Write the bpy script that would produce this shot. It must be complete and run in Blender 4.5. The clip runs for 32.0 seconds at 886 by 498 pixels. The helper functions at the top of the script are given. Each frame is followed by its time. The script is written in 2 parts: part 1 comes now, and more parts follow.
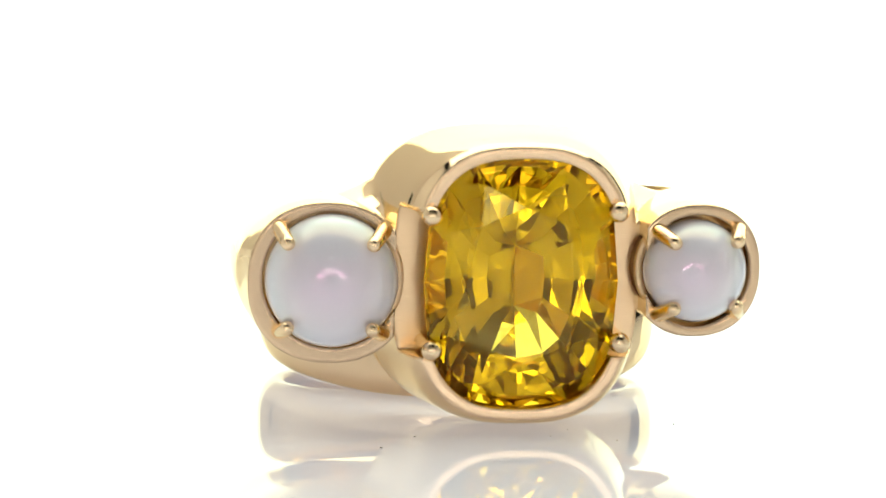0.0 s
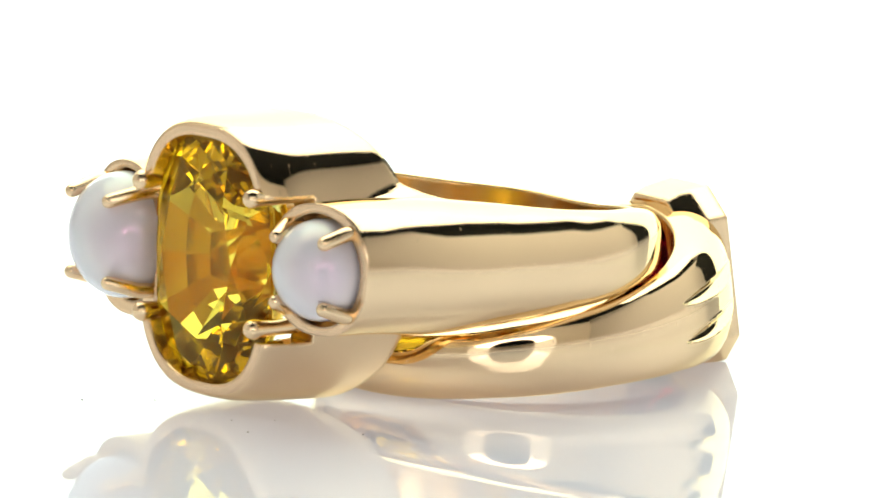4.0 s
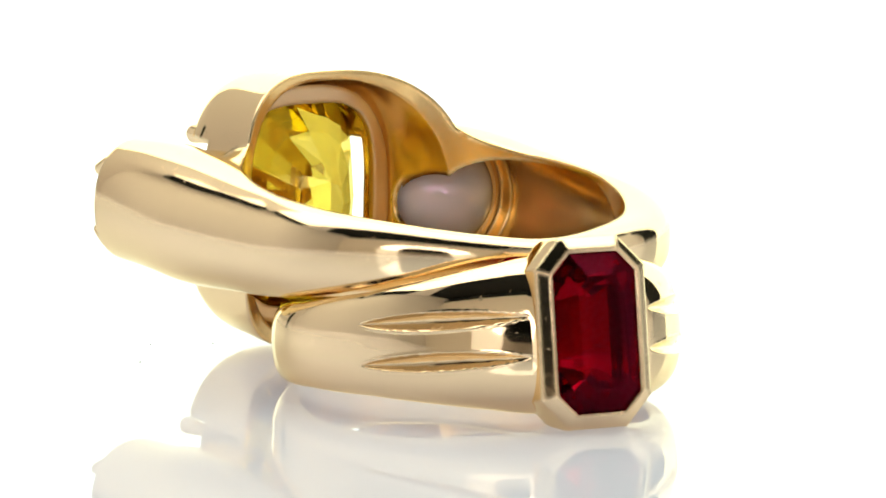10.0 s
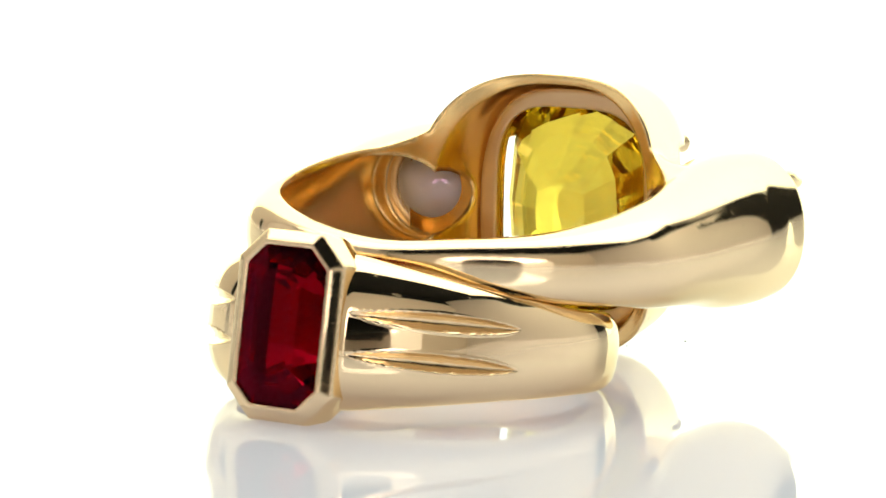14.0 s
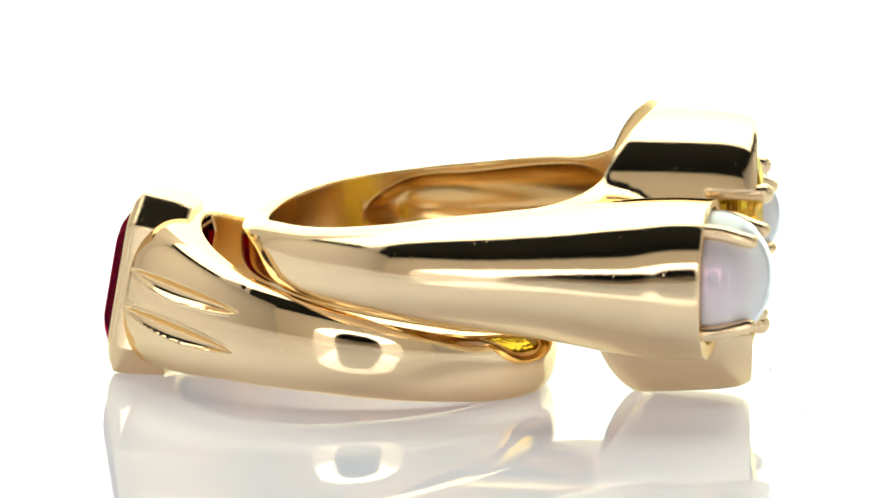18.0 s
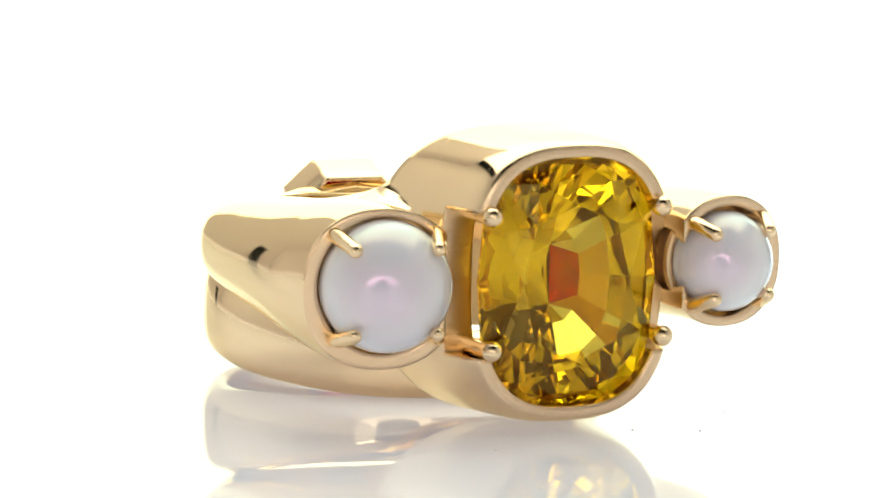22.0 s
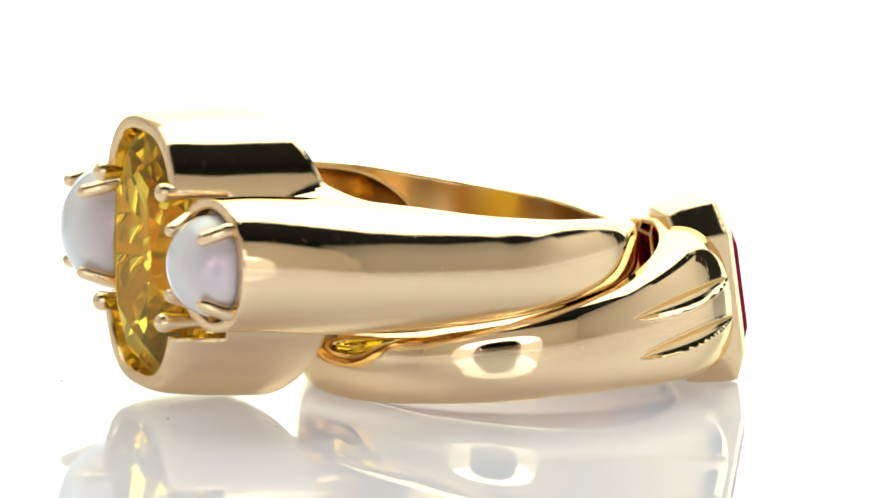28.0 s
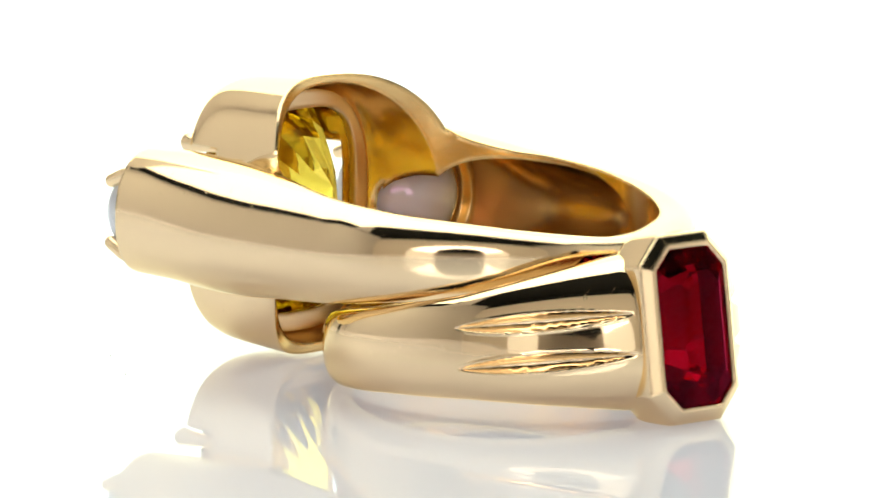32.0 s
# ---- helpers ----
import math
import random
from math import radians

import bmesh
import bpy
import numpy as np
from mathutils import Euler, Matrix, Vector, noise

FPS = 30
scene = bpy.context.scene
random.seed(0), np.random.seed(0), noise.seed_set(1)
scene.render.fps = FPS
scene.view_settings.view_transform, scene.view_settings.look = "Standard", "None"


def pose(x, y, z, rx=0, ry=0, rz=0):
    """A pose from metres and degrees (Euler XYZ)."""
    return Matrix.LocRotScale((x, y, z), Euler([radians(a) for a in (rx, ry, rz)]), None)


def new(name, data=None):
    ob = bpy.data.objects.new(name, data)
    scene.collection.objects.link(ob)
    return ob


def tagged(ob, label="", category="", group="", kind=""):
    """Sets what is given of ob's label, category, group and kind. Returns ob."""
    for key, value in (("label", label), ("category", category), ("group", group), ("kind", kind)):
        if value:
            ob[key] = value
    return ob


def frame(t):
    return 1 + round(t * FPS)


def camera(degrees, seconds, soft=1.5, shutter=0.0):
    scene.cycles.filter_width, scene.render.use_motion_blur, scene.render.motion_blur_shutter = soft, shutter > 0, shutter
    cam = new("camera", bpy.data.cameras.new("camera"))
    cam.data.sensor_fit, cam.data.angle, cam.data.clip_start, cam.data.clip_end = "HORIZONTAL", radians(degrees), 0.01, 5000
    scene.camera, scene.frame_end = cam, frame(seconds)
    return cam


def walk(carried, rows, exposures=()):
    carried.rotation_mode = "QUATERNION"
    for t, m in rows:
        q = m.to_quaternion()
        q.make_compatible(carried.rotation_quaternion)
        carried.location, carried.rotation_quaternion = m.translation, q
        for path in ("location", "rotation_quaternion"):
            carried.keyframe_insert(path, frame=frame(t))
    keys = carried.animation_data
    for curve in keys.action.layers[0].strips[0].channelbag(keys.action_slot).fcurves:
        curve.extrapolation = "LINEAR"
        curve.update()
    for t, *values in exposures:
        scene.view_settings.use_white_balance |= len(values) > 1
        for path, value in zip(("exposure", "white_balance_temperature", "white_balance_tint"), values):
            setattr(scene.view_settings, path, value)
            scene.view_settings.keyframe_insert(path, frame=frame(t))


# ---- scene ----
U = 0.00084          # one working unit in metres: the rings are drawn in units, 17.8 mm finger hole


def vec(*c):
    return Vector(c) * U


# ---- camera: stands still, a long lens a good half metre away ----
cam = camera(8.0, 32.0, soft=1.6)
PITCH, ROLL = radians(8.572), radians(-1.108)
ahead = Vector((0, math.cos(PITCH), -math.sin(PITCH)))
level, above = Vector((1, 0, 0)), Vector((0, math.sin(PITCH), math.cos(PITCH)))
right = level * math.cos(ROLL) - above * math.sin(ROLL)
upward = level * math.sin(ROLL) + above * math.cos(ROLL)
stand = Matrix((right, upward, -ahead)).transposed().to_4x4()
stand.translation = vec(0.071, -343.305, 59.147)
walk(cam, [(0.0, stand), (32.0, stand)])

# ---- world and light box ----
world = bpy.data.worlds.new("dark_studio")
scene.world = world
world.use_nodes = True
world.node_tree.nodes["Background"].inputs[0].default_value = (0.02, 0.02, 0.02, 1)
scene.view_settings.exposure = 0.0


# ---- materials ----
def material(name):
    m = bpy.data.materials.new(name)
    m.use_nodes = True
    t = m.node_tree
    return m, t, t.nodes["Principled BSDF"]


def node(t, kind, **values):
    n = t.nodes.new(kind)
    for key, value in values.items():
        n.inputs[key.replace("_", " ")].default_value = value
    return n


def glow(name, colour, strength):
    m, t, b = material(name)
    b.inputs["Base Color"].default_value = (0.8, 0.8, 0.8, 1)
    b.inputs["Emission Color"].default_value = (*colour, 1)
    b.inputs["Emission Strength"].default_value = strength
    return m


def plain(name, colour, rough, metal=0.0):
    m, t, b = material(name)
    b.inputs["Base Color"].default_value = (*colour, 1)
    b.inputs["Roughness"].default_value = rough
    b.inputs["Metallic"].default_value = metal
    return m, t, b


def gold_metal(name, colour, rough, grain, depth, worn_edge=0.36, relief=0.25):
    m, t, b = plain(name, colour, rough, 1.0)
    b.inputs["Specular Tint"].default_value = (1.0, 0.94, 0.72, 1)     # gold stays yellow at a glancing angle
    where = t.nodes.new("ShaderNodeTexCoord")
    wear = node(t, "ShaderNodeTexNoise", Scale=350.0, Detail=3.0)
    t.links.new(where.outputs["Object"], wear.inputs["Vector"])
    tint = t.nodes.new("ShaderNodeMix")
    tint.data_type = "RGBA"
    tint.inputs[6].default_value = (*[c * 0.97 for c in colour], 1)
    tint.inputs[7].default_value = (*[min(1, c * 1.02) for c in colour], 1)
    t.links.new(wear.outputs["Fac"], tint.inputs[0])
    t.links.new(tint.outputs[2], b.inputs["Base Color"])
    fine = node(t, "ShaderNodeTexNoise", Scale=grain, Detail=4.0)
    t.links.new(where.outputs["Object"], fine.inputs["Vector"])
    bump = node(t, "ShaderNodeBump", Strength=relief, Distance=depth)
    t.links.new(fine.outputs["Fac"], bump.inputs["Height"])
    # sparse hairline scratches, seen as slightly rougher lines
    stretch = node(t, "ShaderNodeMapping", Scale=(350.0, 5000.0, 2600.0), Rotation=(0.3, 0.4, 0.7))
    t.links.new(where.outputs["Object"], stretch.inputs["Vector"])
    lines = node(t, "ShaderNodeTexNoise", Scale=1.0, Detail=1.0)
    t.links.new(stretch.outputs["Vector"], lines.inputs["Vector"])
    rare = node(t, "ShaderNodeMapRange")
    for key, value in zip(range(1, 5), (0.70, 0.76, rough, rough + 0.22)):
        rare.inputs[key].default_value = value
    t.links.new(lines.outputs["Fac"], rare.inputs[0])
    if rough < 0.1:
        t.links.new(rare.outputs[0], b.inputs["Roughness"])
    worn = node(t, "ShaderNodeBevel", Radius=worn_edge * U)     # edges rounded by polishing
    worn.samples = 6
    t.links.new(worn.outputs["Normal"], bump.inputs["Normal"])
    t.links.new(bump.outputs["Normal"], b.inputs["Normal"])
    return m


def gem(name, colour, ior, haze, amount):
    m, t, b = material(name)
    t.nodes.remove(b)
    g = t.nodes.new("ShaderNodeBsdfGlass")
    g.inputs["Color"].default_value = (*colour, 1)
    g.inputs["IOR"].default_value = ior
    g.inputs["Roughness"].default_value = 0.0
    # a little diffuse colour is added, painting in warm light reflected from the setting
    bounce_tint = node(t, "ShaderNodeBsdfDiffuse", Color=(*haze, 1))
    blend = node(t, "ShaderNodeMixShader", Fac=amount)
    t.links.new(g.outputs[0], blend.inputs[1])
    t.links.new(bounce_tint.outputs[0], blend.inputs[2])
    t.links.new(blend.outputs[0], t.nodes["Material Output"].inputs["Surface"])
    return m


GOLD = gold_metal("polished_gold", (0.94, 0.726, 0.468), 0.05, 900.0, 0.00001)
CRISP = gold_metal("crisp_gold", (0.94, 0.726, 0.468), 0.05, 900.0, 0.00001, worn_edge=0.12)
# satin finish for inner faces; its deeper amber paints in light bounced between gold walls
SATIN = gold_metal("satin_gold", (0.93, 0.64, 0.29), 0.2, 3000.0, 0.00002)
RIM = gold_metal("matt_gold", (0.86, 0.63, 0.41), 0.25, 3000.0, 0.00002)
BRUSHED = gold_metal("brushed_gold", (0.85, 0.62, 0.38), 0.3, 9000.0, 0.00006, relief=0.3)
brush = BRUSHED.node_tree
strokes = node(brush, "ShaderNodeMapping", Scale=(0.12, 1.0, 1.0))
for n in [n for n in brush.nodes if n.bl_idname == "ShaderNodeTexNoise" and n.inputs["Scale"].default_value == 9000.0]:
    source = n.inputs["Vector"].links[0].from_socket
    brush.links.new(source, strokes.inputs["Vector"])
    brush.links.new(strokes.outputs["Vector"], n.inputs["Vector"])
YELLOW = gem("yellow_sapphire", (0.96, 0.852, 0.295), 1.76, (0.9, 0.27, 0.02), 0.055)
RED = gem("ruby_red", (0.52, 0.02, 0.075), 1.68, (0.30, 0.05, 0.12), 0.02)
PEARL, pearl_tree, pearl_bsdf = plain("pearl_nacre", (0.87, 0.845, 0.955), 0.15)
pearl_bsdf.inputs["IOR"].default_value = 1.75
pearl_bsdf.inputs["Thin Film Thickness"].default_value = 430.0
pearl_bsdf.inputs["Thin Film IOR"].default_value = 1.5
pearl_bsdf.inputs["Specular Tint"].default_value = (1.0, 0.88, 0.97, 1)
pearl_bsdf.inputs["Subsurface Weight"].default_value = 0.1
pearl_bsdf.inputs["Subsurface Radius"].default_value = (1.0, 0.9, 0.85)
pearl_bsdf.inputs["Subsurface Scale"].default_value = 0.0012
pearl_where = pearl_tree.nodes.new("ShaderNodeTexCoord")
pearl_waves = node(pearl_tree, "ShaderNodeTexNoise", Scale=520.0, Detail=3.0)     # faint wrinkles in the nacre
pearl_tree.links.new(pearl_where.outputs["Object"], pearl_waves.inputs["Vector"])
pearl_bump = node(pearl_tree, "ShaderNodeBump", Strength=0.22, Distance=0.0001)
pearl_tree.links.new(pearl_waves.outputs["Fac"], pearl_bump.inputs["Height"])
pearl_tree.links.new(pearl_bump.outputs["Normal"], pearl_bsdf.inputs["Normal"])
pearl_bsdf.inputs["Coat Weight"].default_value = 1.0
pearl_bsdf.inputs["Coat Roughness"].default_value = 0.06
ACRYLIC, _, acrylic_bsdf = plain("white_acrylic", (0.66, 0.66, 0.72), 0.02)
acrylic_bsdf.inputs["Emission Color"].default_value = (0.90, 0.92, 1.0, 1)     # added glow, no lamp below: lifts the table and its reflections
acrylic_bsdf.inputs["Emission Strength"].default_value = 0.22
DUST, _, _ = plain("grey_dust", (0.5, 0.48, 0.46), 0.9)
WHITE_WALL, _, _ = plain("white_board", (0.79, 0.735, 0.715), 0.8)
WARM_WALL, _, _ = plain("cream_board", (0.81, 0.71, 0.64), 0.8)
BLACK_WALL, _, _ = plain("black_cloth", (0.005, 0.005, 0.005), 0.9)
TOP_GLOW = glow("softbox_glow", (0.95, 1.0, 0.84), 1.8)
BACK_GLOW = glow("backlight_glow", (0.83, 1.0, 0.85), 1.55)
FRONT_GLOW = glow("front_light_glow", (1.0, 0.89, 0.80), 0.38)
LED_GLOW = glow("led_glow", (1.0, 0.94, 0.90), 3.6)


# ---- mesh helpers, in units ----
def place(bm, mat, smooth=35):
    me = bpy.data.meshes.new("mesh")
    bmesh.ops.recalc_face_normals(bm, faces=bm.faces)
    bm.to_mesh(me)
    bm.free()
    me.transform(Matrix.Scale(U, 4))
    if smooth:
        me.shade_smooth()
        me.set_sharp_from_angle(angle=radians(smooth))
    me.materials.append(mat)
    return me


def part(name, bm, mat, parent, label="", smooth=35):
    me = bm if isinstance(bm, bpy.types.Mesh) else place(bm, mat, smooth)
    me.name = name
    ob = new(name, me)
    ob.parent = parent
    if label:
        tagged(ob, label)
    return ob


def loft(rings, closed=False, caps=True):
    """A skin over rings of points, all of one length."""
    bm = bmesh.new()
    vs = [[bm.verts.new(p) for p in ring] for ring in rings]
    n = len(rings[0])
    for a, b in zip(vs, vs[1:] + vs[:1] if closed else vs[1:]):
        for i in range(n):
            bm.faces.new((a[i], a[(i + 1) % n], b[(i + 1) % n], b[i]))
    if caps and not closed:
        bm.faces.new(vs[0][::-1])
        bm.faces.new(vs[-1])
    bmesh.ops.recalc_face_normals(bm, faces=bm.faces)
    return bm


def boxed(x0, x1, y0, y1, z0, z1):
    return loft([[(x0, y0, z), (x1, y0, z), (x1, y1, z), (x0, y1, z)] for z in (z0, z1)])


def tube(p, q, r0, r1, n=96):
    p, q = Vector(p), Vector(q)
    w = (q - p).normalized()
    a = w.orthogonal().normalized()
    b = w.cross(a)
    return loft([[c + r * (a * math.cos(k) + b * math.sin(k)) for k in [2 * math.pi * j / n for j in range(n)]]
                 for c, r in ((p, r0), (q, r1))])


def carve(base, steps, soften=0.0):
    """base with solids added ("UNION") or cut away ("DIFFERENCE"), in order; units throughout."""
    def hold(bm):
        me = bpy.data.meshes.new("tool")
        bm.to_mesh(me)
        bm.free()
        return new("tool", me)
    ob = hold(base)
    tools = []
    for how, bm in steps:
        tool = hold(bm)
        tools.append(tool)
        mod = ob.modifiers.new("carve", "BOOLEAN")
        mod.operation, mod.solver, mod.object = how, "EXACT", tool
    bpy.context.view_layer.update()
    made = bpy.data.meshes.new_from_object(ob.evaluated_get(bpy.context.evaluated_depsgraph_get()))
    for o in (ob, *tools):
        bpy.data.objects.remove(o)
    bm = bmesh.new()
    bm.from_mesh(made)
    bpy.data.meshes.remove(made)
    bmesh.ops.remove_doubles(bm, verts=bm.verts, dist=0.004)
    if soften:
        bmesh.ops.dissolve_degenerate(bm, edges=bm.edges, dist=0.004)
        sharp = [e for e in bm.edges if len(e.link_faces) == 2 and e.calc_face_angle(0) > radians(40)]
        bmesh.ops.bevel(bm, geom=sharp, offset=soften, segments=2, profile=0.5, affect="EDGES", clamp_overlap=True)
    return bm


def rounded(hw, hh, power, n=96, cx=0.0, cz=0.0, y=0.0):
    """A cushion outline in the plane y."""
    pts = []
    for j in range(n):
        a = 2 * math.pi * j / n
        c, s = math.cos(a), math.sin(a)
        pts.append((cx + hw * math.copysign(abs(c) ** (2 / power), c), y, cz + hh * math.copysign(abs(s) ** (2 / power), s)))
    return pts


def rod(points, radii, n=20, steps=5):
    """A round wire through points, with domed ends."""
    pts = [Vector(p) for p in points]
    rings = []
    for i, (p, r) in enumerate(zip(pts, radii)):
        w = (pts[min(i + 1, len(pts) - 1)] - pts[max(i - 1, 0)]).normalized()
        a = w.cross(Vector((0.13, 0.31, 0.94))).normalized()
        b = w.cross(a)
        ends = [(0, r)]
        if i == 0:
            ends = [(-r * math.cos(k), r * math.sin(k)) for k in [math.pi / 2 * (j + 0.3) / steps for j in range(steps)]] + ends
        if i == len(pts) - 1:
            ends = ends + [(r * math.sin(k), r * math.cos(k)) for k in [math.pi / 2 * (j + 0.7) / steps for j in range(steps)]]
        for off, rr in ends:
            rings.append([p + w * off + rr * (a * math.cos(k) + b * math.sin(k)) for k in [2 * math.pi * j / n for j in range(n)]])
    return loft(rings)


def ball(c, r, n=48):
    bm = bmesh.new()
    bmesh.ops.create_uvsphere(bm, u_segments=n, v_segments=n // 2, radius=r, matrix=Matrix.Translation(c))
    return bm


# ---- the setting: a white acrylic table in a light box ----
def slab(name, bm, mat):
    return tagged(new(name, place(bm, mat, 0)), kind="structure")


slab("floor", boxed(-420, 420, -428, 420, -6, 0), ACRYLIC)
slab("backdrop", boxed(-140, 266, 300, 304, 0, 330), BACK_GLOW)
slab("wall_back", boxed(-420, 420, 410, 418, 0, 430), WHITE_WALL)
slab("black_panel", boxed(268, 420, 300, 304, 0, 260), BLACK_WALL)
slab("grey_board", boxed(-420, -140.1, 300, 304, 0, 400), WHITE_WALL)
slab("black_panel_small", boxed(-330, -296, 297, 299, 0, 80), BLACK_WALL)
slab("wall_left", boxed(-428, -420, -420, 420, 0, 430), WHITE_WALL)
slab("wall_right", boxed(420, 428, -420, 420, 0, 340), WHITE_WALL)
slab("wall_right_high", boxed(420, 428, -420, 30, 340, 430), WHITE_WALL)
slab("wall_right_top", boxed(420, 428, 30, 420, 340, 430), BLACK_WALL)
slab("wall_front", boxed(-420, 420, -428, -420, 0, 355), WARM_WALL)
slab("wall_front_top", boxed(-420, 420, -428, -420, 355, 430), BLACK_WALL)
slab("ceiling", boxed(-428, 428, -428, 428, 430, 438), BLACK_WALL)
slab("softbox", boxed(-330, 330, -38, 400, 418, 426), TOP_GLOW)
slab("ceiling_board", loft([[(-210, -38, z), (-418, -230, z), (-418, -38, z)] for z in (422, 427)]), WHITE_WALL)
# the front light: an arch of white board through which the camera looks, set with lamp tiles; the black camera hood is behind it
arch = slab("front_light", carve(loft([rounded(142, 122, 2.5, 96, 0, 0, y) for y in (-304, -300)]),
                                 [("DIFFERENCE", loft([rounded(70, 84, 2.5, 96, 0, 0, y) for y in (-320, -290)])), ("DIFFERENCE", boxed(-300, 300, -320, -290, -300, 0.5))]), FRONT_GLOW)


def arch_tile(a0, a1):
    """One lamp tile of the arch between two angles."""
    def at(hw, hh, a):
        c, k = math.cos(radians(a)), math.sin(radians(a))
        r = (abs(c / hw) ** 2.5 + abs(k / hh) ** 2.5) ** -0.4
        return r * c, r * k
    rim = [at(136, 116, a0 + (a1 - a0) * j / 4) for j in range(5)] + [at(76, 90, a1 + (a0 - a1) * j / 4) for j in range(5)]
    return loft([[(x, y, z) for x, z in rim] for y in (-299.5, -297)])


for j in range(15):
    tile = new("lamp_tile", place(arch_tile(24 + 8.8 * j + 1.4, 24 + 8.8 * (j + 1) - 1.4), LED_GLOW, 0))
    tile.parent = arch
slab("table_mat", boxed(-420, 420, -420, -240, 0.004, 0.4), WHITE_WALL)
slab("camera_hood", carve(boxed(-68, 68, -410, -306, 36, 92), [("DIFFERENCE", boxed(-65, 65, -406, -290, 39, 89))]), BLACK_WALL)

# ---- the pearl ring ----
OX, OY, HOLE = 0.1, -0.75, 10.55
HX, HZ = -0.13, 7.97      # middle of the yellow stone


def band_stations():
    """Along the band from the small cup round the back to the large cup: middle, outward angle, half width, half height."""
    def polar(beta, ro, a, b, z):
        e = radians(beta)
        return (OX + (ro - a) * math.cos(e), OY + (ro - a) * math.sin(e), z - 0.08, beta, a, b + 0.08)
    rows = [(9.20, -16.10, 8.58, 9, 3.50, 3.50), (9.33, -13.3, 8.56, 6, 3.72, 3.57), (9.5, -9.3, 8.28, 1, 3.74, 3.61),
            (9.78, -5.3, 8.13, -2, 3.25, 3.28), polar(-2, 12.6, 2.5, 2.8, 8.1), polar(18, 12.5, 2.2, 2.33, 8.12), polar(42, 12.3, 1.9, 1.88, 8.15),
            polar(66, 12.15, 1.7, 1.48, 8.0), polar(90, 12.1, 1.65, 1.2, 7.87), polar(114, 12.35, 1.85, 1.5, 7.85),
            polar(138, 12.9, 2.4, 1.82, 7.82), polar(160, 13.65, 3.1, 2.3, 7.9), polar(176, 13.95, 3.35, 2.8, 7.9), (-10.5, -5.5, 7.85, 184, 3.95, 3.5),
            (-10.3, -9.5, 7.75, 181, 4.3, 4.1), (-10.15, -12.3, 7.72, 174, 4.3, 4.3), (-10.1, -14.4, 7.72, 171, 4.25, 4.25)]
    return rows


def smooth_rows(rows, each=10):
    """Catmull-Rom between rows."""
    rows = [np.array(r, float) for r in rows]
    out = []
    for i in range(len(rows) - 1):
        p0, p1, p2, p3 = rows[max(i - 1, 0)], rows[i], rows[i + 1], rows[min(i + 2, len(rows) - 1)]
        for k in range(each):
            s = k / each
            out.append(0.5 * (2 * p1 + (p2 - p0) * s + (2 * p0 - 5 * p1 + 4 * p2 - p3) * s * s + (3 * p1 - p0 - 3 * p2 + p3) * s ** 3))
    out.append(rows[-1])
    return out


def shank_solid():
    rings = []
    for x, y, z, beta, a, b in smooth_rows(band_stations()):
        e = radians(beta)
        ring = []
        for j in range(72):
            k = 2 * math.pi * j / 72
            c, s = math.cos(k), math.sin(k)
            p = 2.0 + 1.7 * max(0.0, math.sin(e))      # squarer towards the back
            c, s = (math.copysign(abs(q) ** (2 / p), q) for q in (c, s))
            ring.append((x + a * c * math.cos(e), y + a * c * math.sin(e), z + b * s))
        rings.append(ring)
    return loft(rings)


HEAD_ROWS = [(-16.75, 5.62, 7.1, 2.75), (-16.68, 5.8, 7.25, 2.75), (-16.1, 6.08, 7.48, 2.75), (-15.0, 6.38, 7.64, 2.8), (-13, 6.7, 7.75, 2.9),
             (-10, 7.22, 7.87, 3.0), (-6.5, 7.8, 7.98, 3.0)]


def head_solid():
    return loft([rounded(w, h, p, 144, HX, HZ, y) for y, w, h, p in smooth_rows(HEAD_ROWS, 4)])


def in_head(c):
    """Whether a point of the carved ring belongs to the head."""
    w, h = (float(np.interp(c.y, [r[0] for r in HEAD_ROWS], [r[k] for r in HEAD_ROWS])) for k in (1, 2))
    return c.y < -6.8 and (abs(c.x - HX) / w) ** 3 + (abs(c.z - HZ) / h) ** 3 < 1.06


def piece(me, keep):
    """The faces of me whose middles pass keep, as a mesh of its own."""
    bm = bmesh.new()
    bm.from_mesh(me)
    bmesh.ops.delete(bm, geom=[f for f in bm.faces if not keep(f.calc_center_median() / U)], context="FACES")
    out = bpy.data.meshes.new("piece")
    bm.to_mesh(out)
    bm.free()
    for m in me.materials:
        out.materials.append(m)
    return out


def at_station(rows, y):
    """Middle, half width and half height of the band where a shoulder passes y."""
    rows = sorted(rows, key=lambda r: r[1])
    return [float(np.interp(y, [r[1] for r in rows], [r[k] for r in rows])) for k in (0, 2, 4, 5)]


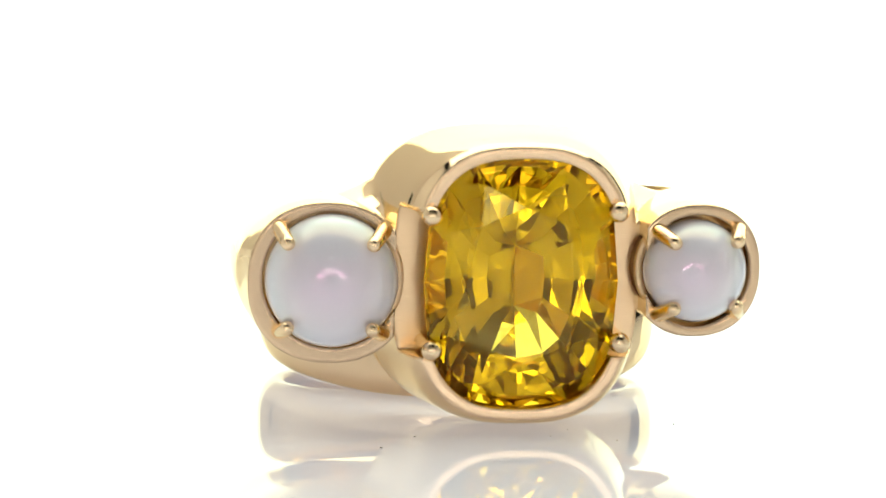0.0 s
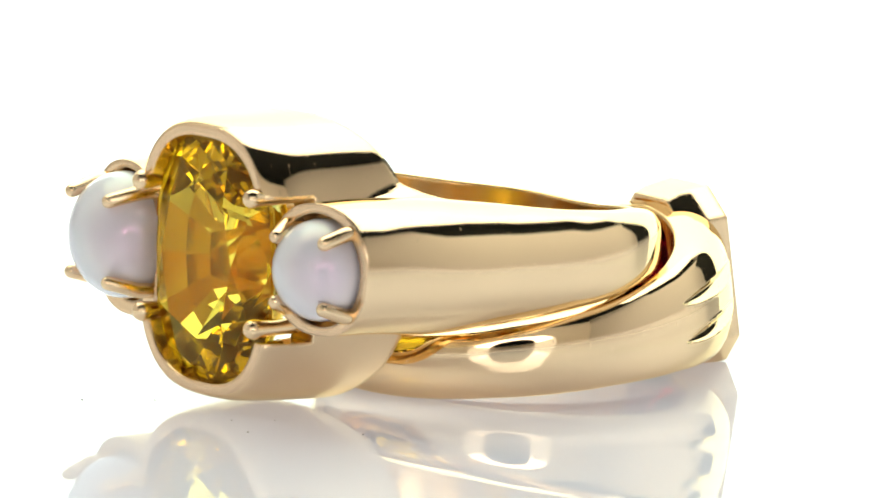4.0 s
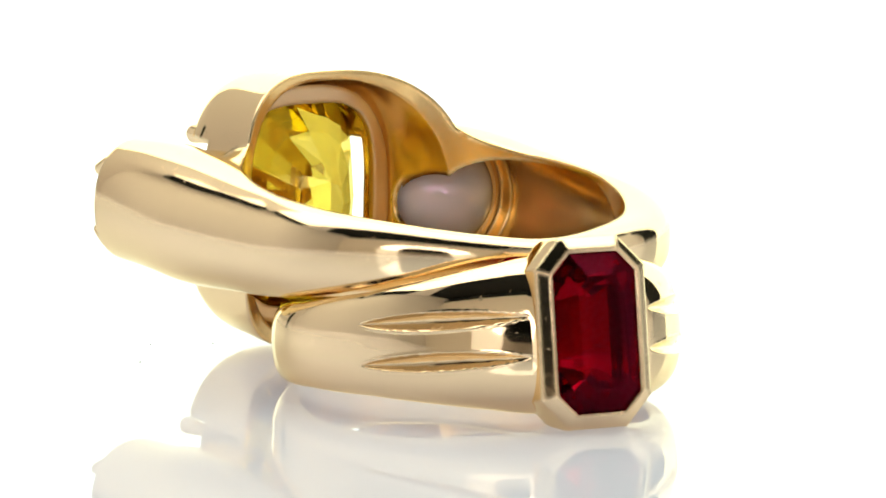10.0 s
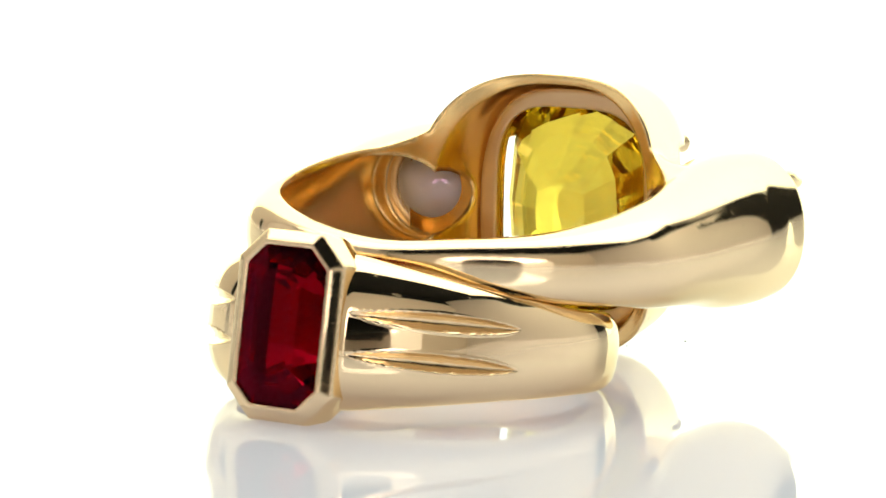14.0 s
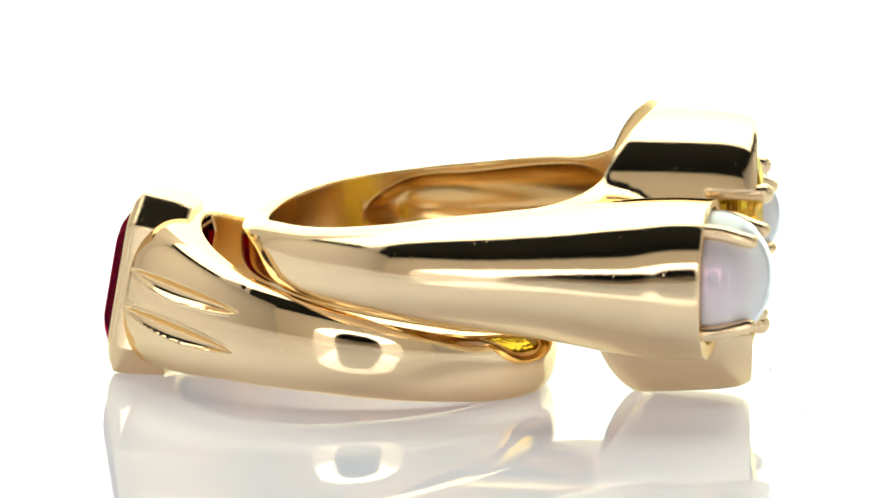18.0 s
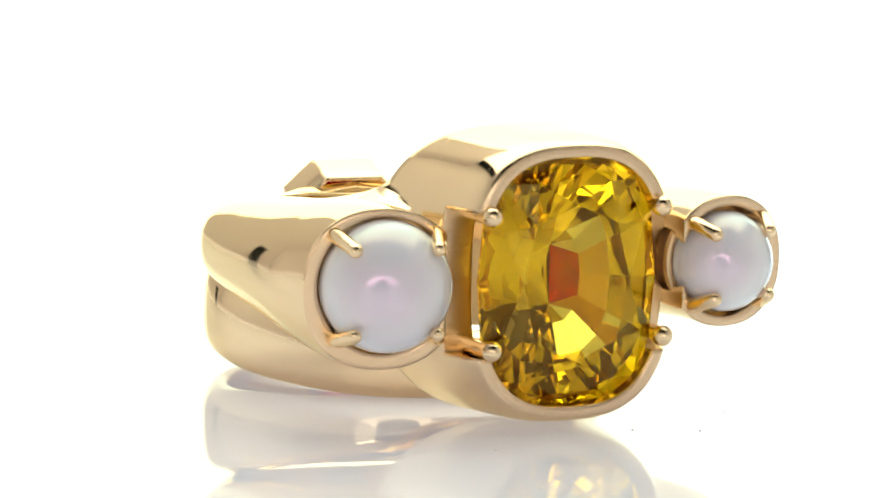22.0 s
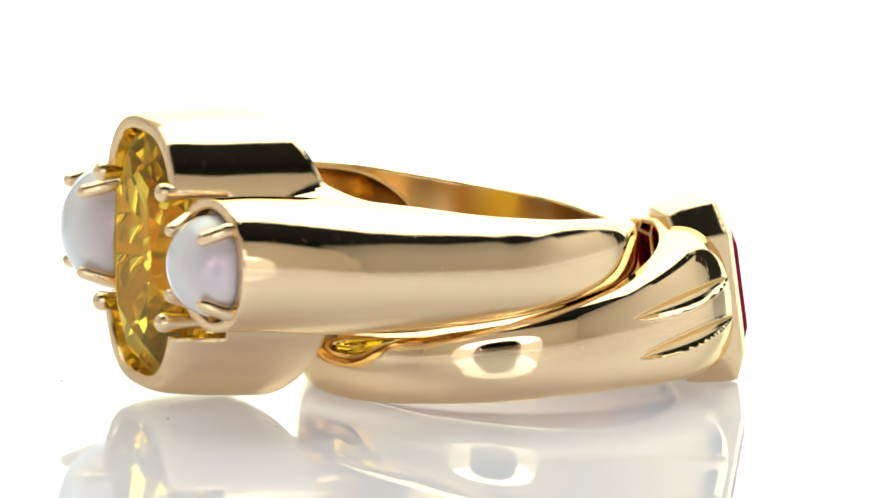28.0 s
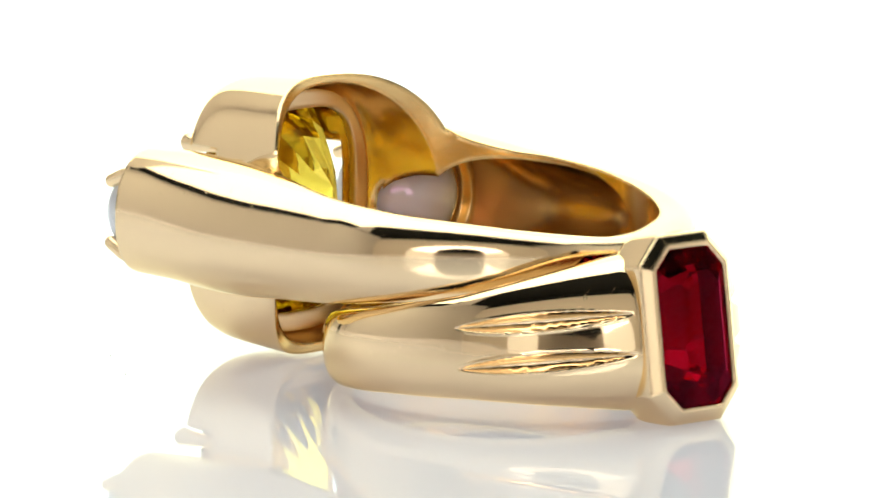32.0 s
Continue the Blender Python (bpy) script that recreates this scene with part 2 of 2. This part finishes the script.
def fillet(side):
    """The hollow curve that joins the head to a shoulder."""
    rows = band_stations()
    rows = rows[:6] if side > 0 else rows[-6:]
    rings = []
    for i in range(16):
        y = -12.2 + 8.4 * i / 15
        f = min(1.0, i / 7)
        x, z, a, b = at_station(rows, y)
        w, h = (float(np.interp(y, [r[0] for r in HEAD_ROWS], [r[k] for r in HEAD_ROWS])) for k in (1, 2))
        on_head = lambda zz: side * w * (1 - min(1, abs(zz - HZ) / h) ** 3) ** (1 / 3) + HX
        za = 12.0 + 1.3 * f
        p = Vector((on_head(za) - 0.12 * side, za))
        reach = x - side * a * (0.75 - 0.6 * f)
        q = Vector((reach, z + b * math.sqrt(1 - ((reach - x) / a) ** 2) - 0.05))
        m = Vector((on_head(11.9), min(q.y, 11.7)))
        curve = [p * (1 - k) ** 2 + m * 2 * k * (1 - k) + q * k * k for k in [j / 10 for j in range(11)]]
        rings.append([(c.x, y, c.y) for c in curve] + [(q.x, y, 8.0), (side * 5.0, y, 8.0), (side * 5.0, y, za - 0.3)])
    return loft(rings)


def hollow_rows(side):
    """The hollow inside a shoulder, from behind the pearl to where it runs out on the band."""
    rows = band_stations()
    rows = rows[:6] if side > 0 else rows[-1:-6:-1]
    out = [(x - 0.2 * math.cos(radians(beta)), y - 0.2 * math.sin(radians(beta)), z, beta, a - 0.4, b - 0.45) for x, y, z, beta, a, b in rows[1:]]
    x, y, z, beta = out[-1][:4]
    e = radians(beta + 18 * side)
    out.append((OX + 9.5 * math.cos(e), OY + 9.5 * math.sin(e), z, beta + 18 * side, 0.9, 0.7))
    return smooth_rows(out, 6)


def hollow(side):
    return loft([[(x + a * math.cos(k) * math.cos(radians(beta)), y + a * math.cos(k) * math.sin(radians(beta)), z + b * math.sin(k))
                  for k in [2 * math.pi * j / 64 for j in range(64)]] for x, y, z, beta, a, b in hollow_rows(side)])


def pearl_axis(side):
    a = radians(9)
    return Vector((math.sin(a) * side, -math.cos(a), 0))


SMALL, LARGE = Vector((9.15, -15.8, 8.56)), Vector((-9.98, -14.6, 7.9))


def build_pearl_ring():
    ring = tagged(new("ring"), "yellow gold ring with a large yellow stone between two pearls", "ring")
    ns, nl = pearl_axis(1), pearl_axis(-1)
    steps = [("UNION", head_solid()), ("UNION", fillet(-1)), ("UNION", fillet(1)),
             ("DIFFERENCE", tube((OX, OY, -3), (OX, OY, 20), HOLE, HOLE, 200)),
             ("DIFFERENCE", loft([rounded(w, h, p, 144, HX, HZ, y) for y, w, h, p in smooth_rows(((-13.3, 5.6, 6.8, 2.9), (-12.5, 5.95, 7.15, 2.9), (-11.2, 6.35, 7.3, 2.6), (-9, 6.8, 7.4, 2.5), (-4, 7.2, 7.5, 2.4)), 4)])),
             ("DIFFERENCE", loft([rounded(w, h, 2.75, 144, HX, HZ, y) for y, w, h in ((-18, 5.3, 6.75), (-14.9, 5.05, 6.45))])),
             ("DIFFERENCE", loft([rounded(4.64, 5.8, 3.6, 120, HX, HZ, y) for y in (-15.5, -12.5)])),
             ("DIFFERENCE", boxed(HX + 4.0, 6.45, -18, -14.0, HZ - 3.85, HZ + 3.85)),
             ("DIFFERENCE", boxed(-6.65, HX - 4.0, -18, -14.0, HZ - 3.85, HZ + 3.85)),
             ("DIFFERENCE", tube(SMALL + ns * 3, SMALL - ns * 2.4, 3.15, 2.85)),
             ("DIFFERENCE", hollow(1)),
             ("DIFFERENCE", tube(LARGE + nl * 3, LARGE - nl * 3.0, 3.85, 3.5)),
             ("DIFFERENCE", hollow(-1))]
    middles = [(Vector(r[:3]), max(r[4:])) for k in (1, -1) for r in hollow_rows(k)]
    body = place(carve(shank_solid(), steps), GOLD)
    for m in (SATIN, BRUSHED, RIM):
        body.materials.append(m)
    for f in body.polygons:
        c, n = f.center / U, f.normal
        inside = Vector((OX - c.x, OY - c.y, 0)).normalized()
        inward = Vector((HX - c.x, 0, HZ - c.z))
        if math.hypot(c.x - OX, c.y - OY) < HOLE + 0.15 and n.dot(inside) > 0.7 or c.y > -13.4 and inward.length < 8 and n.dot(inward.normalized()) > 0.5:
            f.material_index = 1
        elif c.y > -13.6 and any((c - m).length < r + 0.2 and n.dot(m - c) > 0 for m, r in middles):
            f.material_index = 1
        elif n.y < -0.8 and c.y < -13.5:
            f.material_index = 2 if abs(c.y + 14) < 0.1 else 3
        elif c.y < -15.9 and n.y < -0.85 and abs(c.x - HX) < 7:
            f.material_index = 3
    part("shank", piece(body, lambda c: not in_head(c)), GOLD, ring, "polished yellow gold band with wide tubular shoulders")
    head = part("head", piece(body, in_head), GOLD, ring, "deep cushion-shaped gold head around the yellow stone")
    bpy.data.meshes.remove(body)
    # claws of the yellow stone: a wire with a ball at its tip
    for x, z in ((-5.06, 11.67), (4.78, 11.86), (-4.96, 4.56), (4.97, 4.92)):
        side = 1 if x > 0 else -1
        part("claw", rod([(x + 0.1 * side, -13.6, z), (x + 0.1 * side, -16.0, z), (x, -16.8, z), (x, -17.1, z)], [0.42, 0.42, 0.5, 0.56]), GOLD, head, "gold claw with a rounded ball tip")
    for mid, axis, r, reach, reach_out in ((SMALL, ns, 2.72, 3.15, 1.7), (LARGE, nl, 3.52, 3.9, 2.2)):
        cross = Vector((0, 0, 1)).cross(axis)
        bm = ball((0, 0, 0), r, 64)
        for v in bm.verts:      # longer behind, where it fills the hollow shoulder
            if v.co.z < 0:
                v.co.z *= 1.3
        bmesh.ops.transform(bm, verts=bm.verts, matrix=Matrix.Translation(mid) @ axis.to_track_quat("Z", "Y").to_matrix().to_4x4() @ Matrix.Diagonal((1, 1, 0.88 if r > 3 else 0.95, 1)))
        part("pearl", bm, PEARL, ring, "lustrous white pearl with a pink sheen")
        up = Vector((0, 0, 1))
        outer, inner = reach - 0.15, r * 0.93
        lip = [(outer, -1.3), (outer, -0.95), (inner + 0.12, -0.95), (inner, -1.1), (inner, -1.3)]
        cup = part("cup", loft([[mid + axis * d + (cross * math.cos(k) + up * math.sin(k)) * rr for rr, d in lip] for k in [2 * math.pi * j / 72 for j in range(72)]], closed=True),
                   BRUSHED, ring, "matt gold collar under a pearl")
        for sx, sz in ((-1, 1), (1, 1), (-1, -1), (1, -1)):
            d = (cross * sx + Vector((0, 0, 1)) * sz).normalized()
            root = mid + d * reach - axis * 0.6
            bend = mid + d * (reach * 0.97) + axis * 0.6
            tip = mid + d * (r * 0.9) + axis * reach_out
            part("claw", rod([root, bend, tip], [0.42, 0.42, 0.38]), GOLD, cup, "bent gold wire claw")
    seat = carve(loft([rounded(5.62, 6.82, 2.6, 96, HX, HZ, y) for y in (-13.4, -12.95)]), [("DIFFERENCE", loft([rounded(4.62, 5.78, 3.6, 96, HX, HZ, y) for y in (-15, -12)]))])
    part("seat", seat, BRUSHED, head, "brushed gold seat behind the yellow stone")
    part("gemstone", cushion_gem(), YELLOW, head, "faceted golden-yellow cushion-cut stone", smooth=0)
    return ring


def cushion_gem():
    """Cushion brilliant: table, crown, girdle, pavilion; the face looks along -y."""
    bm = bmesh.new()

    def level(scale_w, scale_h, y, count, shift, power=2.6):
        out = []
        for j in range(count):
            a = 2 * math.pi * (j + shift) / count
            c, s = math.cos(a), math.sin(a)
            out.append(bm.verts.new((HX + scale_w * math.copysign(abs(c) ** (2 / power), c), y, HZ + scale_h * math.copysign(abs(s) ** (2 / power), s))))
        return out
    W, H, G = 5.15, 6.68, -15.85
    table = level(W * 0.60, H * 0.62, G - 1.3, 8, 0.0, 2.5)
    mid = level(W * 0.83, H * 0.84, G - 0.82, 8, 0.5, 2.7)
    top = level(W, H, G - 0.1, 16, 0.0, 2.8)
    low = level(W, H, G + 0.1, 16, 0.0, 2.8)
    steps = [low] + [level(W * k, H * (k + (1 - k) * 0.12), G + y, 16, 0.0, p) for k, y, p in ((0.86, 1.2, 2.65), (0.58, 2.9, 2.5), (0.30, 4.2, 2.3))]
    keel = [bm.verts.new((HX, G + 5.1, HZ + dz)) for dz in (1.6, -1.6)]
    bm.faces.new(table)
    for i in range(8):
        bm.faces.new((table[i], table[(i + 1) % 8], mid[i]))
        bm.faces.new((table[i], mid[i], top[2 * i], mid[i - 1]))
        bm.faces.new((mid[i], top[2 * i], top[2 * i + 1]))
        bm.faces.new((mid[i], top[2 * i + 1], top[(2 * i + 2) % 16]))
    for a, b in zip([top] + steps, steps):
        for j in range(16):
            bm.faces.new((a[j], a[(j + 1) % 16], b[(j + 1) % 16], b[j]))
    last = steps[-1]
    for j in range(16):
        bm.faces.new((last[j], last[(j + 1) % 16], keel[0] if j < 8 else keel[1]))
    bm.faces.new((last[0], keel[0], keel[1]))
    bm.faces.new((last[8], keel[1], keel[0]))
    return bm


# ---- the ruby ring, drawn about its own middle: the red stone faces +y ----
R_IN = 9.5


def ruby_outer(phi):
    """Outer radius at the angle phi from the stone."""
    p = abs(phi)
    s = max(0.0, min(1.0, (78 - p) / 62))
    return 11.0 + 2.0 * s ** 1.9


def ruby_half(phi):
    p = abs(phi)
    return float(np.interp(p, (0, 16, 40, 62, 90, 130, 180), (4.4, 4.1, 3.4, 2.78, 2.24, 1.8, 1.62)))


def groove(phi, z):
    p = abs(phi)
    if not 16.5 < p < 62.5:
        return 0.0
    s = (p - 39.5) / 23
    half = 0.48 * (1 - s * s) ** 0.7 + 1e-6
    d = abs(abs(z) - 1.08) / half
    if d < 1:
        return -0.4 * (half / 0.48) ** 0.8 * (1 - d ** 1.4)
    return 0.05 * half / 0.48 * max(0.0, 1 - (d - 1) * half / 0.12)


def ruby_band():
    bm = bmesh.new()
    cols = []
    angles = []
    a = -180.0
    while a < 180 - 1e-6:
        angles.append(a)
        a += 0.5 if 14 < abs(a) < 65 else 2.0
    for phi in angles:
        h, ro = ruby_half(phi), ruby_outer(phi)
        e = radians(phi)
        crest = h + 0.35 * max(0.0, min(1.0, (abs(phi) - 62) / 60))     # the upper edge stands higher at the back
        prof = []
        n = 180
        for j in range(n + 1):
            k = -math.pi / 2 + math.pi * j / n
            share = abs(math.sin(k)) ** 0.85
            z = share * (crest if k > 0 else -h)
            deep = 1 - (1 - min(1, share) ** 2.6) ** (1 / 2.2)
            r = ro - deep * (ro - R_IN - 0.25) * 0.8 + groove(phi, z)
            prof.append((r, z))
        prof += [(R_IN + 0.1, crest - 0.02), (R_IN, crest - 0.15), (R_IN, 0), (R_IN, -h + 0.15), (R_IN + 0.1, -h + 0.02)]
        cols.append([bm.verts.new((r * math.sin(e), r * math.cos(e), z)) for r, z in prof])
    n = len(cols[0])
    for a, b in zip(cols, cols[1:] + cols[:1]):
        for i in range(n):
            bm.faces.new((a[i], a[(i + 1) % n], b[(i + 1) % n], b[i]))
    bmesh.ops.recalc_face_normals(bm, faces=bm.faces)
    return bm


def octagon(hw, hh, cut, y):
    return [(hw, y, hh - cut), (hw - cut, y, hh), (-hw + cut, y, hh), (-hw, y, hh - cut),
            (-hw, y, -hh + cut), (-hw + cut, y, -hh), (hw - cut, y, -hh), (hw, y, -hh + cut)]


def build_ruby_ring():
    ring = tagged(new("ring"), "yellow gold ring with a rectangular red stone and fluted shoulders", "ring")
    band = carve(ruby_band(), [("DIFFERENCE", loft([octagon(2.45, 4.0, 1.0, y) for y in (7, 14)]))])
    band = part("shank", band, CRISP, ring, "polished yellow gold band with carved flutes")
    band.data.materials.append(SATIN)
    for f in band.data.polygons:
        if math.hypot(f.center.x, f.center.y) / U < R_IN + 0.05:
            f.material_index = 1
    block = loft([octagon(3.12, 4.75, 1.5, 10.0), octagon(3.25, 4.98, 1.55, 10.8), octagon(3.36, 5.08, 1.6, 12.5), octagon(3.34, 5.06, 1.6, 12.8),
                  octagon(2.74, 4.44, 1.2, 13.22), octagon(2.62, 4.33, 1.15, 13.24)])
    block = carve(block, [("DIFFERENCE", loft([octagon(2.62, 4.36, 1.14, 14), octagon(2.5, 4.22, 1.06, 13.05), octagon(2.45, 4.18, 1.02, 12.45), octagon(2.36, 4.06, 0.96, 10.8), octagon(2.3, 3.98, 0.92, 8)]))])
    bezel = part("bezel", block, GOLD, ring, "octagonal gold bezel", smooth=20)
    W, H, C, G = 2.52, 4.26, 1.06, 12.78
    stone = loft([octagon(W * k, H - W * (1 - k) * q, C * kc, y) for k, q, kc, y in (
        (0.40, 1.15, 0.45, 13.98), (0.55, 1.12, 0.62, 13.86), (0.97, 1.0, 0.98, 13.16), (1.0, 1, 1, G + 0.04), (1.0, 1, 1, G - 0.06),
        (0.84, 1, 0.9, G - 1.0), (0.56, 1, 0.75, G - 2.3), (0.28, 1, 0.5, G - 3.2), (0.05, 1, 0.1, G - 3.6))])
    part("gemstone", stone, RED, bezel, "step-cut deep red stone", smooth=0)
    return ring


def build_dust():
    """Fine grains on the table, most of them round the foot of the head."""
    rng = random.Random(5)
    bm = bmesh.new()
    for i in range(7):
        x, y = (rng.gauss(0, 5), rng.gauss(-17, 2.5)) if i < 5 else (rng.uniform(-20, 20), rng.uniform(-20, 20))
        r = rng.uniform(0.025, 0.06)
        bmesh.ops.create_icosphere(bm, subdivisions=1, radius=r, matrix=Matrix.Translation((x, y, r * 0.6)) @ Matrix.Diagonal((rng.uniform(0.8, 2.2), 1, 0.7, 1)))
    return tagged(new("dust", place(bm, DUST, 60)), "fine grey dust grains on the white table", "dust", kind="stuff")


dust = build_dust()
pearl_ring = build_pearl_ring()
ruby_ring = build_ruby_ring()


# ---- motion: both rings ride on the turning table ----
def motions():
    rows = [
        (0, -8.41, 2.497, 0.693),
        (0.5, -1.56, 2.274, 1.009),
        (1, 5.7, 1.882, 1.29),
        (1.5, 13.13, 1.426, 1.497),
        (2, 20.79, 0.894, 1.594),
        (2.5, 28.29, 0.469, 1.634),
        (3, 35.9, 0.12, 1.575),
        (3.5, 43.43, -0.121, 1.434),
        (4, 51.09, -0.339, 1.201),
        (4.5, 58.64, -0.499, 0.941),
        (6.5, 89.07, -0.854, 0.141),
        (7, 96.88, -0.86, -0.117),
        (7.5, 104.76, -0.814, -0.356),
        (8, 112.62, -0.739, -0.561),
        (8.5, 120.3, -0.683, -0.713),
        (9, 127.95, -0.638, -0.849),
        (9.5, 135.49, -0.622, -0.944),
        (10, 143.18, -0.568, -1.05),
        (10.5, 150.89, -0.528, -1.133),
        (11, 158.75, -0.424, -1.223),
        (11.5, 166.44, -0.416, -1.253),
        (12, 174.37, -0.355, -1.286),
        (12.5, 182.21, -0.44, -1.294),
        (13, 190.26, -0.488, -1.271),
        (13.5, 198.19, -0.513, -1.209),
        (14, 206.23, -0.485, -1.081),
        (14.5, 214.24, -0.521, -0.939),
        (16.5, 246.97, -0.609, -0.331),
        (17, 255.29, -0.466, -0.164),
        (17.5, 263.68, -0.232, -0.068),
        (18, 272.08, 0.02, -0.13),
        (18.5, 280.38, 0.247, -0.184),
        (19, 288.26, 0.431, -0.171),
        (19.5, 295.91, 0.553, -0.163),
        (20, 303.7, 0.625, -0.126),
        (20.5, 311.6, 0.687, -0.037),
        (21, 319.51, 0.73, 0.162),
        (21.5, 327.28, 0.756, 0.426),
        (22, 335.12, 0.691, 0.729),
        (22.5, 342.96, 0.552, 0.931),
        (23, 350.82, 0.353, 0.965),
        (23.5, 358.18, 0.353, 0.718),
        (24, 366.26, 0.069, 0.324),
        (24.5, 374.11, -0.068, -0.1),
        (25, 382.01, -0.158, -0.531),
        (25.5, 389.57, -0.055, -0.875),
        (26, 397.13, 0.092, -1.115),
        (26.5, 404.66, 0.256, -1.15),
        (28.5, 435.25, 0.686, -0.386),
        (29.5, 450.58, 0.455, 0.262),
        (30.5, 466.16, -0.269, 0.736),
        (31, 473.85, -0.805, 0.87),
        (31.5, 481.54, -1.449, 0.887),
        (32, 489.41, -2.1, 0.794),
    ]
    creep = ((0, -1.35), (1, -1.0), (2, -0.7), (4, -0.32), (7, -0.48), (9, -0.32), (10.5, -0.05), (13, 0.1), (14.5, 0.0), (17, -0.3), (19, -0.68),
             (20, -1.2), (21, -1.4), (22, -1.2), (23, -0.9), (24, -0.6), (26, -0.5), (29, -0.48), (32, -0.3))
    lie = Matrix.Translation(vec(0.42, 4.1, 3.1)) @ pose(0, 0, 0, 0, 0, -7.0) @ pose(0, 0, 0, 9.0)
    rest = Matrix.Translation(vec(-0.4, -0.2, 0))
    walk(pearl_ring, [(t, pose(0, 0, 0, 0, 0, -a) @ Matrix.Translation(vec(x, y, 0)) @ rest) for t, a, x, y in rows])
    walk(dust, [(t, pose(0, 0, 0, 0, 0, -a)) for t, a, x, y in rows])
    # the lower ring creeps a little on the smooth table
    walk(ruby_ring, [(t, Matrix.Translation(vec(float(np.interp(t, *zip(*creep))), 0, 0)) @ pose(0, 0, 0, 0, 0, -a) @ Matrix.Translation(vec(x, y, 0)) @ lie) for t, a, x, y in rows])


motions()
